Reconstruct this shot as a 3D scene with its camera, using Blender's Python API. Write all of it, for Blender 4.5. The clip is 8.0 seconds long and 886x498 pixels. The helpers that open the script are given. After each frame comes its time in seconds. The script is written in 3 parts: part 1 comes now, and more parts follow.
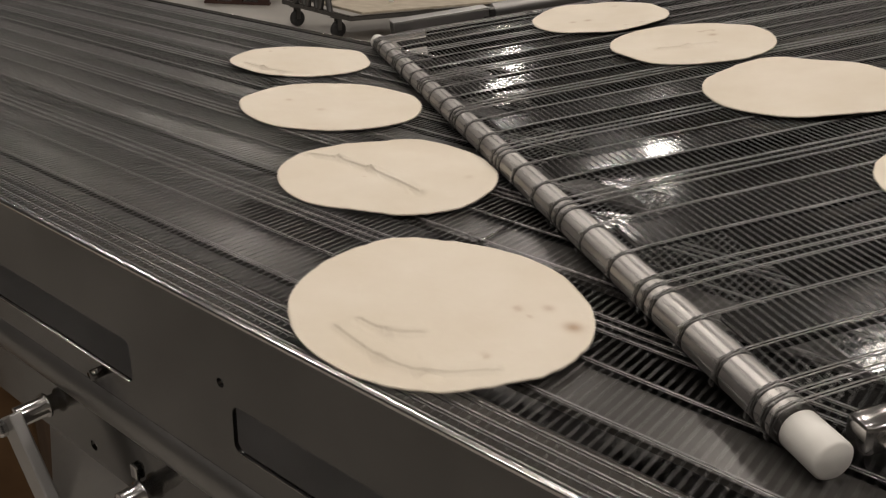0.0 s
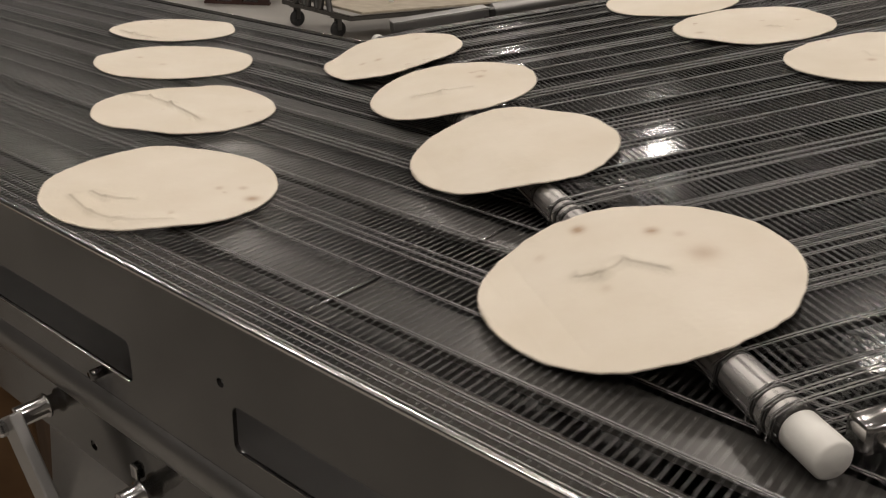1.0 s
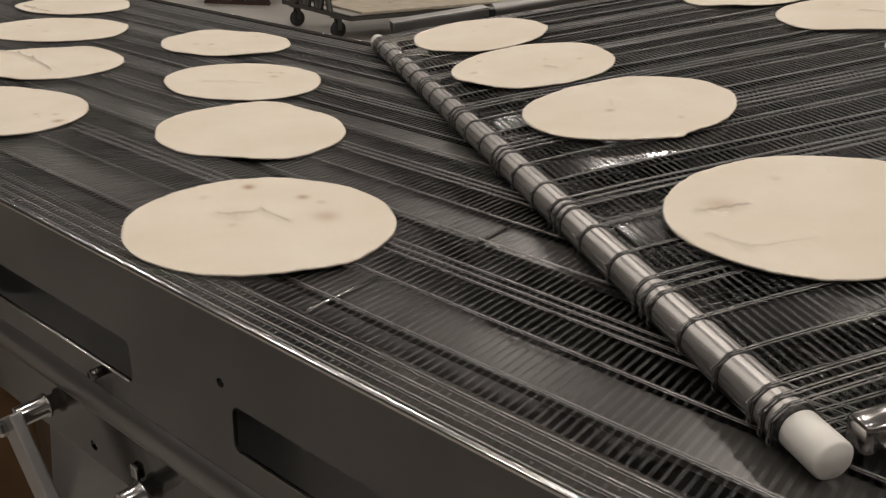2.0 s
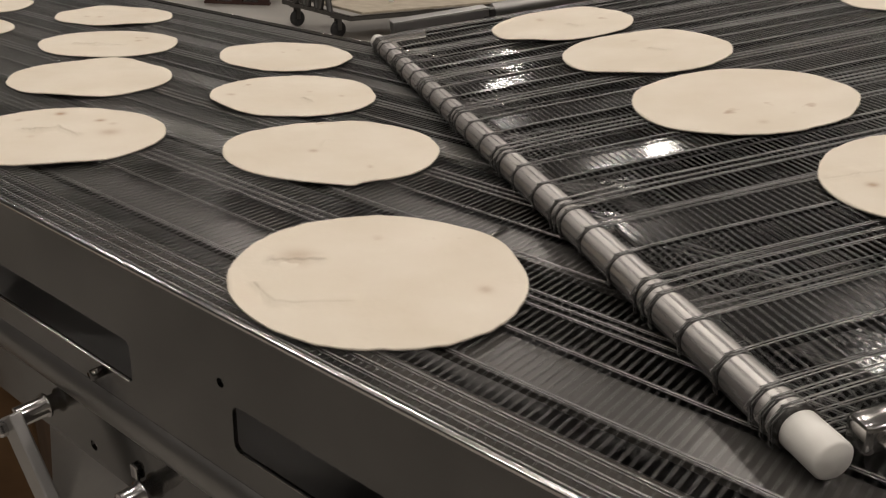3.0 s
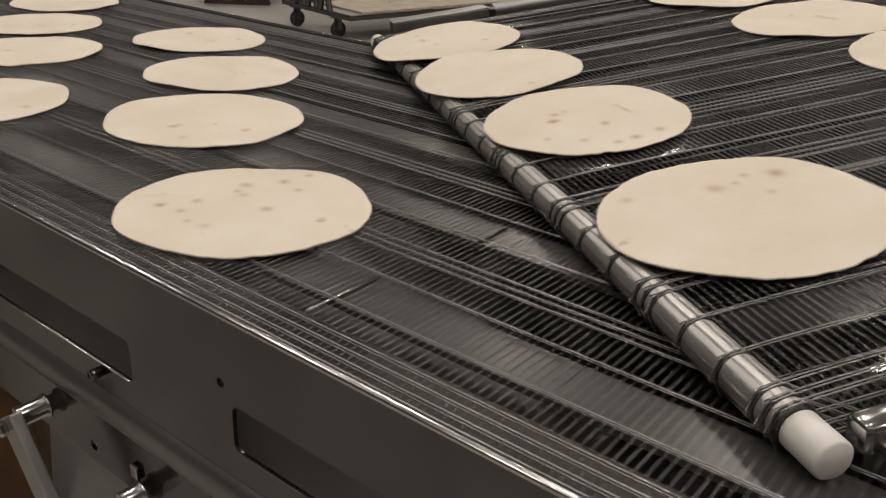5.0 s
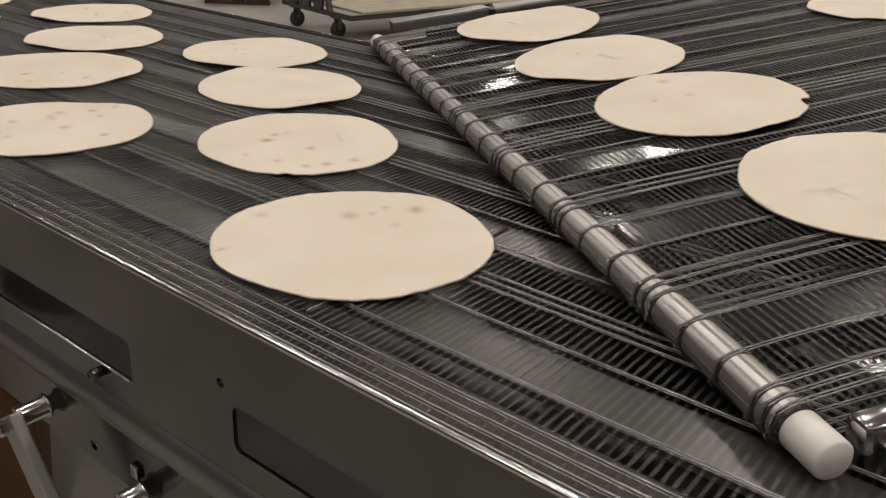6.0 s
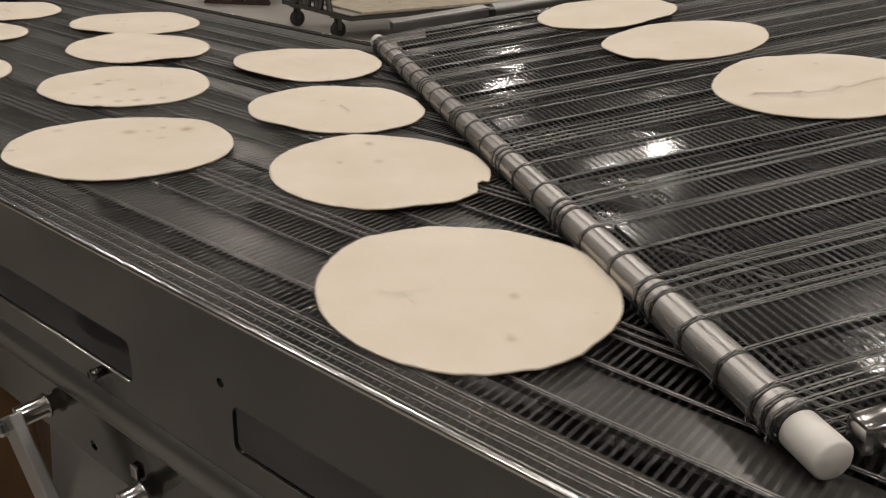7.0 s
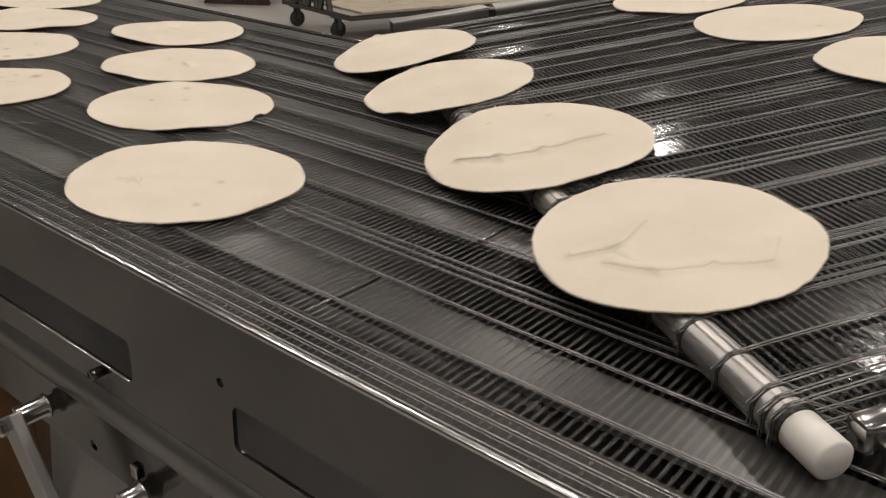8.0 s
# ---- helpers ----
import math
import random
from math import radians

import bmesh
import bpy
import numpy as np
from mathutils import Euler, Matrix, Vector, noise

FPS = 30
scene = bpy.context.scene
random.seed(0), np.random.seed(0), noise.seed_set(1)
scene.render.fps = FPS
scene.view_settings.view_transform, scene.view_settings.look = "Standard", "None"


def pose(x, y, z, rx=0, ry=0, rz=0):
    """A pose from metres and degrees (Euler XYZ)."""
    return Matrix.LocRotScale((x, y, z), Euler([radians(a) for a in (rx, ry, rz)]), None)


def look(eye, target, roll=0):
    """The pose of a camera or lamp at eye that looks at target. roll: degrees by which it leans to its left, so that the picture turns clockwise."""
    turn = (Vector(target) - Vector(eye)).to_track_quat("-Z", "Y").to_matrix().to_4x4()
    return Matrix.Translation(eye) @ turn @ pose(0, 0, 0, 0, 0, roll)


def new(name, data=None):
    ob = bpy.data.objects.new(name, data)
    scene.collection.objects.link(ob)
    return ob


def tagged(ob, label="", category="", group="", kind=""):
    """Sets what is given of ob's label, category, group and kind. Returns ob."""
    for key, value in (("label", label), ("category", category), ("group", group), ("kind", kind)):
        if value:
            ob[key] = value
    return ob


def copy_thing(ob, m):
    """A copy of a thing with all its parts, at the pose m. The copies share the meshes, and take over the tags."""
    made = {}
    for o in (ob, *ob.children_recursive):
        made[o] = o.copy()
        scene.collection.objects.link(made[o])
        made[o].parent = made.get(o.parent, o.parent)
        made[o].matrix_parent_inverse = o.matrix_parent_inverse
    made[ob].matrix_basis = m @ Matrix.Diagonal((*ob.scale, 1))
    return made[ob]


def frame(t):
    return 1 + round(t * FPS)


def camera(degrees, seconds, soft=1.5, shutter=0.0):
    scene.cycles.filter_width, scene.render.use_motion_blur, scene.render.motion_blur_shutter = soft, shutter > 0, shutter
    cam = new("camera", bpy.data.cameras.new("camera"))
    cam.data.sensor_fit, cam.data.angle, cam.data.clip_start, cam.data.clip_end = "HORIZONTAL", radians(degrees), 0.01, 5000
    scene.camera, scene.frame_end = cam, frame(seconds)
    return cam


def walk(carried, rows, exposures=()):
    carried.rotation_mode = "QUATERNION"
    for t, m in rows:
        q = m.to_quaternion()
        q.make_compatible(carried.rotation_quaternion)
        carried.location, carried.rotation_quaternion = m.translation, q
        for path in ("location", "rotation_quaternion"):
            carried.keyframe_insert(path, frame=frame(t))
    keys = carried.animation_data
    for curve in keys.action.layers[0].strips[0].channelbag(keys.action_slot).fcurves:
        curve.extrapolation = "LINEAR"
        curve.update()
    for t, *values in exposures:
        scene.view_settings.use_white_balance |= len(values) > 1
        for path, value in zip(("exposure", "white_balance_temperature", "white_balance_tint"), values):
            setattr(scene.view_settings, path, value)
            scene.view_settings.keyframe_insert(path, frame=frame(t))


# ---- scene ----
cam = camera(55.66, 8.0, soft=1.25, shutter=0.22)
EYE = Vector((0, 0, 1.22))
CAM_POSE = look(EYE, EYE + Vector((0, math.cos(radians(24.084)), -math.sin(radians(24.084)))), 2.606)
walk(cam, [(0, CAM_POSE), (8, CAM_POSE)],
     exposures=[(0, -0.09), (0.5, 0.05), (1, -0.03), (1.5, -0.10), (3, -0.06), (3.5, 0.06), (4, -0.11), (4.5, -0.08), (6, -0.03), (6.5, 0.08), (7, -0.08), (7.5, 0.02), (8, 0.06)])

# ---------------------------------------------------------------- world and lamps
world = bpy.data.worlds.new("world")
scene.world = world
world.use_nodes = True
world.node_tree.nodes["Background"].inputs[0].default_value = (0.9, 0.95, 1.0, 1)
world.node_tree.nodes["Background"].inputs[1].default_value = 0.02

# ---------------------------------------------------------------- the plan
BELT = 0.90                      # top of the lower belt
NOSE_Z = 0.9317                  # top of the upper belt over the nose roller
SLOPE = 8.66                     # fall of the upper conveyor, degrees
TAN = math.tan(radians(SLOPE))
AZ_L, AZ_U = 142.367, 196.849    # headings of the two belts
E_L = Vector((math.cos(radians(AZ_L)), math.sin(radians(AZ_L)), 0))
N_L = Vector((-E_L.y, E_L.x, 0))
E_U = Vector((math.cos(radians(AZ_U)), math.sin(radians(AZ_U)), 0))
E_R = Vector((E_U.y, -E_U.x, 0))
NOSE_U = -0.3351                 # the nose line along the upper heading
LOWER = pose(0, 0, 0, 0, 0, AZ_L)
NOSE = E_U * NOSE_U
UPPER = pose(NOSE.x, NOSE.y, NOSE_Z, 0, SLOPE, AZ_U)
ROLL_R = 0.0168
DIP = 0.0022                     # the last stretch of the upper belt dips to the nose
NOSE_X = -0.005
V_U, V_L = 0.3775, 0.3975         # belt speeds


# ---------------------------------------------------------------- helpers of this scene
def smooth(x):
    x = min(1.0, max(0.0, x))
    return x * x * (3 - 2 * x)


def mesh_of(name, bm, material, shade=False):
    me = bpy.data.meshes.new(name)
    bm.to_mesh(me)
    bm.free()
    me.materials.append(material)
    if shade:
        for f in me.polygons:
            f.use_smooth = True
    return me


def part(name, bm, material, parent, label="", shade=False, at=None):
    ob = new(name, mesh_of(name, bm, material, shade))
    ob.parent = parent
    if at is not None:
        ob.matrix_basis = at
    if label:
        tagged(ob, label)
    return ob


def thing(name, m, label, category, group="", kind=""):
    ob = new(name)
    ob.empty_display_size = 0.05
    ob.matrix_basis = m
    return tagged(ob, label, category, group, kind)


def box(bm, x0, x1, y0, y1, z0, z1, bevel=0.0, m=None):
    r = bmesh.ops.create_cube(bm, size=1)
    vs = r["verts"]
    for v in vs:
        v.co = Vector((x0 + (v.co.x + 0.5) * (x1 - x0), y0 + (v.co.y + 0.5) * (y1 - y0), z0 + (v.co.z + 0.5) * (z1 - z0)))
    if bevel:
        es = list({e for v in vs for e in v.link_edges})
        out = bmesh.ops.bevel(bm, geom=es, offset=bevel, segments=2, affect="EDGES", profile=0.5)
        vs = out["verts"]
    if m is not None:
        bmesh.ops.transform(bm, matrix=m, verts=vs)
    return bm


def turned(bm, profile, m=None, n=24, close=True):
    """A solid turned round the local z axis from (radius, z) pairs."""
    rings = []
    for r, z in profile:
        rings.append([bm.verts.new((r * math.cos(2 * math.pi * i / n), r * math.sin(2 * math.pi * i / n), z)) for i in range(n)])
    for a, b in zip(rings, rings[1:]):
        for i in range(n):
            bm.faces.new((a[i], a[(i + 1) % n], b[(i + 1) % n], b[i]))
    if close:
        bm.faces.new(rings[0][::-1])
        bm.faces.new(rings[-1])
    vs = [v for r in rings for v in r]
    if m is not None:
        bmesh.ops.transform(bm, matrix=m, verts=vs)
    return bm


def between(a, b):
    """A frame at a whose z axis points to b, and the distance."""
    a, b = Vector(a), Vector(b)
    d = b - a
    return Matrix.Translation(a) @ d.to_track_quat("Z", "Y").to_matrix().to_4x4(), d.length


def rod(bm, a, b, r, n=12, bevel=0.0):
    m, L = between(a, b)
    prof = [(r, 0), (r, L)] if not bevel else [(r - bevel, 0), (r, bevel), (r, L - bevel), (r - bevel, L)]
    return turned(bm, prof, m, n)


def strand(verts, faces, pts, r, n=4):
    """A thin wire through pts, appended to plain lists. r: one radius for each point."""
    pts = [Vector(p) for p in pts]
    base = len(verts)
    for i, p in enumerate(pts):
        d = (pts[min(i + 1, len(pts) - 1)] - pts[max(i - 1, 0)]).normalized()
        up = Vector((0, 0, 1))
        side = d.cross(up).normalized()
        for k in range(n):
            a = 2 * math.pi * (k + 0.25) / n
            verts.append(p + side * (r[i] * math.cos(a)) + up * (r[i] * math.sin(a)))
    for i in range(len(pts) - 1):
        for k in range(n):
            a, b = base + i * n + k, base + i * n + (k + 1) % n
            faces.append((a, b, b + n, a + n))


# ---------------------------------------------------------------- materials
def material(name):
    m = bpy.data.materials.new(name)
    m.use_nodes = True
    nt = m.node_tree
    return m, nt, nt.nodes["Principled BSDF"]


def node(nt, kind, **inputs):
    n = nt.nodes.new(kind)
    for k, v in inputs.items():
        n.inputs[k.replace("_", " ")].default_value = v
    return n


def ramp(nt, source, stops):
    n = nt.nodes.new("ShaderNodeValToRGB")
    el = n.color_ramp.elements
    while len(el) < len(stops):
        el.new(0.5)
    for e, (p, c) in zip(el, stops):
        e.position, e.color = p, (*c, 1) if len(c) == 3 else c
    nt.links.new(source, n.inputs[0])
    return n


def bump(nt, bsdf, source, strength, distance):
    b = node(nt, "ShaderNodeBump", Strength=strength, Distance=distance)
    nt.links.new(source, b.inputs["Height"])
    nt.links.new(b.outputs[0], bsdf.inputs["Normal"])
    return b


def grey(v, warm=0.0):
    return (v * (1 + warm), v, v * (1 - warm))


def steel(name, base, rough, scale=30.0, stretch=(1, 1, 1), spread=0.12, relief=0.05, warm=0.02, metallic=1.0, wave=0.0, grain=0.0):
    """Brushed or worn steel: smears in the gloss, fine grain in the relief."""
    m, nt, b = material(name)
    tc = nt.nodes.new("ShaderNodeTexCoord")
    mp = nt.nodes.new("ShaderNodeMapping")
    mp.inputs["Scale"].default_value = stretch
    nt.links.new(tc.outputs["Object"], mp.inputs[0])
    n1 = node(nt, "ShaderNodeTexNoise", Scale=scale, Detail=5.0, Roughness=0.6)
    n2 = node(nt, "ShaderNodeTexNoise", Scale=scale * 0.15, Detail=3.0)
    nt.links.new(mp.outputs[0], n1.inputs["Vector"])
    nt.links.new(tc.outputs["Object"], n2.inputs["Vector"])
    c = ramp(nt, n2.outputs[0], [(0.3, grey(base * 0.86, warm)), (0.7, grey(base, warm))])
    nt.links.new(c.outputs[0], b.inputs["Base Color"])
    mix = nt.nodes.new("ShaderNodeMath")
    mix.operation = "MULTIPLY_ADD"
    nt.links.new(n1.outputs[0], mix.inputs[0])
    mix.inputs[1].default_value, mix.inputs[2].default_value = spread, rough - spread * 0.5
    nt.links.new(mix.outputs[0], b.inputs["Roughness"])
    b.inputs["Metallic"].default_value = metallic
    if grain:
        # brushed along the plate: glints draw out upright
        up = node(nt, "ShaderNodeVectorTransform", Vector=(0, 0, 1))
        up.vector_type, up.convert_from, up.convert_to = "VECTOR", "OBJECT", "WORLD"
        nt.links.new(up.outputs[0], b.inputs["Tangent"])
        b.inputs["Anisotropic"].default_value = grain
    if relief:
        fine = bump(nt, b, n1.outputs[0], relief, 0.0004)
        if wave:
            broad = node(nt, "ShaderNodeTexNoise", Scale=7.0, Detail=1.0)
            nt.links.new(tc.outputs["Object"], broad.inputs["Vector"])
            sheet = node(nt, "ShaderNodeBump", Strength=wave, Distance=0.004)
            nt.links.new(broad.outputs[0], sheet.inputs["Height"])
            nt.links.new(sheet.outputs[0], fine.inputs["Normal"])
    return m


def painted(name, low, high, rough=0.5, scale=20.0, relief=0.1):
    m, nt, b = material(name)
    tc = nt.nodes.new("ShaderNodeTexCoord")
    n1 = node(nt, "ShaderNodeTexNoise", Scale=scale, Detail=6.0)
    nt.links.new(tc.outputs["Object"], n1.inputs["Vector"])
    c = ramp(nt, n1.outputs[0], [(0.3, low), (0.7, high)])
    nt.links.new(c.outputs[0], b.inputs["Base Color"])
    b.inputs["Roughness"].default_value = rough
    if relief:
        bump(nt, b, n1.outputs[0], relief, 0.002)
    return m


def concrete():
    m, nt, b = material("concrete")
    tc = nt.nodes.new("ShaderNodeTexCoord")
    n1 = node(nt, "ShaderNodeTexNoise", Scale=1.5, Detail=9.0, Roughness=0.68)
    n2 = node(nt, "ShaderNodeTexNoise", Scale=60.0, Detail=4.0)
    for n in (n1, n2):
        nt.links.new(tc.outputs["Object"], n.inputs["Vector"])
    c = ramp(nt, n1.outputs[0], [(0.32, (0.25, 0.238, 0.216)), (0.70, (0.39, 0.371, 0.338))])
    nt.links.new(c.outputs[0], b.inputs["Base Color"])
    r = ramp(nt, n1.outputs[0], [(0.3, (0.35,) * 3), (0.8, (0.65,) * 3)])
    nt.links.new(r.outputs[0], b.inputs["Roughness"])
    bump(nt, b, n2.outputs[0], 0.15, 0.002)
    return m


def dough():
    """Pale baked flour dough with a mottled bloom and scattered toasted spots."""
    m, nt, b = material("flour_dough")
    uv = nt.nodes.new("ShaderNodeUVMap")
    uv.uv_map = "place"
    broad = node(nt, "ShaderNodeTexNoise", Scale=9.0, Detail=4.0, Roughness=0.55)
    fine = node(nt, "ShaderNodeTexNoise", Scale=160.0, Detail=4.0)
    spots = node(nt, "ShaderNodeTexNoise", Scale=34.0, Detail=2.0, Roughness=0.45)
    cover = node(nt, "ShaderNodeTexNoise", Scale=6.0, Detail=1.0)
    for n in (broad, fine, spots, cover):
        nt.links.new(uv.outputs[0], n.inputs["Vector"])
    c = ramp(nt, broad.outputs[0], [(0.3, (0.70, 0.629, 0.517)), (0.7, (0.77, 0.709, 0.608))])
    mul = nt.nodes.new("ShaderNodeMath")
    mul.operation = "MULTIPLY"
    nt.links.new(spots.outputs[0], mul.inputs[0])
    nt.links.new(cover.outputs[0], mul.inputs[1])
    mask = ramp(nt, mul.outputs[0], [(0.45, (0, 0, 0)), (0.52, (0.5,) * 3)])
    mix = nt.nodes.new("ShaderNodeMix")
    mix.data_type = "RGBA"
    at = nt.nodes.new("ShaderNodeAttribute")
    at.attribute_name = "toast"
    most = nt.nodes.new("ShaderNodeMath")
    most.operation = "MAXIMUM"
    nt.links.new(mask.outputs[0], most.inputs[0])
    nt.links.new(at.outputs["Fac"], most.inputs[1])
    nt.links.new(most.outputs[0], mix.inputs[0])
    nt.links.new(c.outputs[0], mix.inputs[6])
    mix.inputs[7].default_value = (0.33, 0.19, 0.09, 1)
    nt.links.new(mix.outputs[2], b.inputs["Base Color"])
    b.inputs["Roughness"].default_value = 0.75
    b.inputs["Specular IOR Level"].default_value = 0.25
    add = nt.nodes.new("ShaderNodeMath")
    add.operation = "MULTIPLY_ADD"
    nt.links.new(fine.outputs[0], add.inputs[0])
    add.inputs[1].default_value = 0.15
    nt.links.new(broad.outputs[0], add.inputs[2])
    skin = bump(nt, b, add.outputs[0], 0.35, 0.004)
    # pressed folds: a steep little step along each crease
    fd, fk = nt.nodes.new("ShaderNodeAttribute"), nt.nodes.new("ShaderNodeAttribute")
    fd.attribute_name, fk.attribute_name = "fold_d", "fold_k"
    step = nt.nodes.new("ShaderNodeMapRange")
    step.interpolation_type = "SMOOTHSTEP"
    step.inputs["From Min"].default_value, step.inputs["From Max"].default_value = -0.0020, 0.0012
    nt.links.new(fd.outputs["Fac"], step.inputs["Value"])
    deep = nt.nodes.new("ShaderNodeMath")
    deep.operation = "MULTIPLY"
    nt.links.new(step.outputs[0], deep.inputs[0])
    nt.links.new(fk.outputs["Fac"], deep.inputs[1])
    fold = node(nt, "ShaderNodeBump", Strength=1.0, Distance=0.0018)
    nt.links.new(deep.outputs[0], fold.inputs["Height"])
    nt.links.new(fold.outputs[0], skin.inputs["Normal"])
    return m


STEEL_PLATE = steel("brushed_steel", 0.155, 0.15, 90.0, (0.15, 1, 3), 0.06, 0.010, 0.015, wave=0.30, grain=0.75)
STEEL_WIRE = steel("wire_steel", 0.215, 0.37, 60.0, spread=0.10, relief=0.0, warm=0.01)
# wire steel made paler, so the added lines read as gleaming strands
STEEL_GLINT = steel("glint_steel", 0.38, 0.36, 60.0, spread=0.10, relief=0.0, warm=0.01)
STEEL_RIB = steel("rib_sheen_steel", 0.30, 0.40, 60.0, (0.2, 1, 1), 0.12, 0.03, 0.02)
STEEL_ROLL = steel("roller_steel", 0.56, 0.50, 120.0, (1, 0.2, 1), 0.2, 0.08, 0.03)
STEEL_BRIGHT = steel("bright_steel", 0.66, 0.18, 40.0, spread=0.08, relief=0.02)
STEEL_DARK = steel("dark_steel", 0.16, 0.42, 30.0, spread=0.15, relief=0.06, warm=0.02)
BED = painted("bed_plastic", (0.037, 0.035, 0.033), (0.061, 0.059, 0.055), 0.28, 35.0, 0.04)
PAN = painted("glazed_bed", (0.013, 0.0128, 0.0125), (0.026, 0.0252, 0.0245), 0.12, 18.0, 0.25)
GALVANISED = steel("galvanised_steel", 0.50, 0.42, 25.0, spread=0.2, relief=0.1)
PLASTIC_WHITE = painted("white_plastic", (0.72, 0.70, 0.66), (0.80, 0.79, 0.75), 0.4, 40, 0.03)
RUBBER = painted("black_rubber", (0.015, 0.015, 0.016), (0.035, 0.034, 0.033), 0.7, 60, 0.1)
WALL = painted("wall_paint", (0.16, 0.155, 0.145), (0.22, 0.21, 0.20), 0.8, 2.0, 0.05)
CEILING = painted("ceiling_paint", (0.10, 0.10, 0.097), (0.15, 0.15, 0.146), 0.9, 2.0, 0.05)
CARDBOARD = painted("cardboard", (0.14, 0.073, 0.030), (0.20, 0.11, 0.05), 0.85, 14, 0.1)
BOARD = painted("board", (0.42, 0.36, 0.27), (0.55, 0.49, 0.39), 0.75, 9, 0.1)
PALLET = painted("pallet_wood", (0.04, 0.02, 0.016), (0.08, 0.04, 0.03), 0.85, 12, 0.2)
CONCRETE = concrete()
DOUGH = dough()
LAMP, LAMP_NT, LAMP_B = material("lamp_tube")
LAMP_B.inputs["Emission Color"].default_value = (1, 0.93, 0.82, 1)
LAMP_B.inputs["Emission Strength"].default_value = 25.0


# ---------------------------------------------------------------- the hall
def hall():
    x0, x1, y0, y1, h = -11.0, 11.0, -8.0, 22.0, 6.6
    for name, dims, mat in (
        ("floor", (x0, x1, y0, y1, -0.15, 0.0), CONCRETE), ("ceiling", (x0, x1, y0, y1, h, h + 0.15), CEILING),
        ("wall_north", (x0, x1, y1, y1 + 0.2, 0, h), WALL), ("wall_south", (x0, x1, y0 - 0.2, y0, 0, h), WALL),
        ("wall_east", (x1, x1 + 0.2, y0, y1, 0, h), WALL), ("wall_west", (x0 - 0.2, x0, y0, y1, 0, h), WALL)):
        bm = bmesh.new()
        box(bm, *dims)
        ob = new(name, mesh_of(name, bm, mat))
        labels = {"floor": "grey worn concrete factory floor", "ceiling": "dull grey hall ceiling above the lamps"}
        tagged(ob, labels.get(name, "plain grey painted hall wall"), name.split("_")[0], kind="structure")


def ceiling_lamp(m):
    t = thing("ceiling_lamp", m, "round high-bay lamp hung from the ceiling, lit", "lamp", "lamps on the ceiling")
    bm = bmesh.new()
    turned(bm, [(0.23, 0.0), (0.235, 0.0), (0.15, 0.16), (0.08, 0.24), (0.03, 0.25), (0.0295, 0.249), (0.078, 0.238), (0.147, 0.158)], None, 28, False)
    part("reflector", bm, PLASTIC_WHITE, t, "white bell reflector", True)
    bm = bmesh.new()
    turned(bm, [(0.10, 0.13), (0.12, 0.15), (0.10, 0.17)], None, 24)
    part("bulb", bm, LAMP, t, "glowing lamp disc", True)
    bm = bmesh.new()
    rod(bm, (0, 0, 0.24), (0, 0, 0.5), 0.01, 8)
    part("hanger", bm, STEEL_DARK, t)
    return t


LAMP_SPOTS = [(2.75, 6.2), (2.0, 12.1), (1.05, 10.6), (0.1, 18.4), (-0.25, 16.6)]
LAMP_SPOTS += [(-3.2, 12.6), (-4.6, 17.2), (-6.8, 19.0), (-6.6, 13.2)]
LAMP_SPOTS += [(x, y) for x in (-4.0, 0.0, 4.0) for y in (-3.5, 0.3, 4.0)]
hall()
FIRST = ceiling_lamp(pose(*LAMP_SPOTS[0], 6.1))
for X, Y in LAMP_SPOTS[1:]:
    copy_thing(FIRST, pose(X, Y, 6.1))
for X, Y in LAMP_SPOTS:
    li = bpy.data.lights.new("lamp_light", "AREA")
    li.shape, li.size, li.energy, li.color = "DISK", 0.40, 61.0, (1.0, 0.90, 0.815)
    o = new("lamp_light", li)
    o.matrix_basis = pose(X, Y, 6.095)

# ---------------------------------------------------------------- lower conveyor
PITCH = 0.0074
WIRE_R = 0.00066
GLINT_R = 0.00042                   # straight lines added along the strands to draw their gleam
N_NEAR, N_FAR = -0.349, -1.238     # belt edges across
S_TAIL, S_HEAD = -3.75, 5.8        # ends of the frame along its heading


def lower_columns():
    cols = [-0.354, -0.365, -0.377, -0.389, -0.429, -0.488]
    c = -0.5435
    while c > -1.17:
        cols += [c + 0.0115, c, c - 0.0115, c - 0.068, c - 0.127]
        c -= 0.19
    return [y for y in cols if y > -1.19] + [-1.198, -1.21, -1.222, -1.233]


def wire_radii(cols):
    """Thin across, thicker along the loops."""
    return [WIRE_R * 0.78] + [WIRE_R * k for _ in cols for k in (0.78, 0.85, 0.85, 0.78)] + [WIRE_R * 0.78]


def wire_points(x, cols, y0, y1, w, reach, z):
    pts = [(x, y0, z)]
    for c in cols:
        pts += [(x, c + w, z), (x + reach, c + w * 0.8, z + 0.0002), (x + reach, c - w * 0.8, z + 0.0002), (x, c - w, z)]
    return pts + [(x, y1, z)]


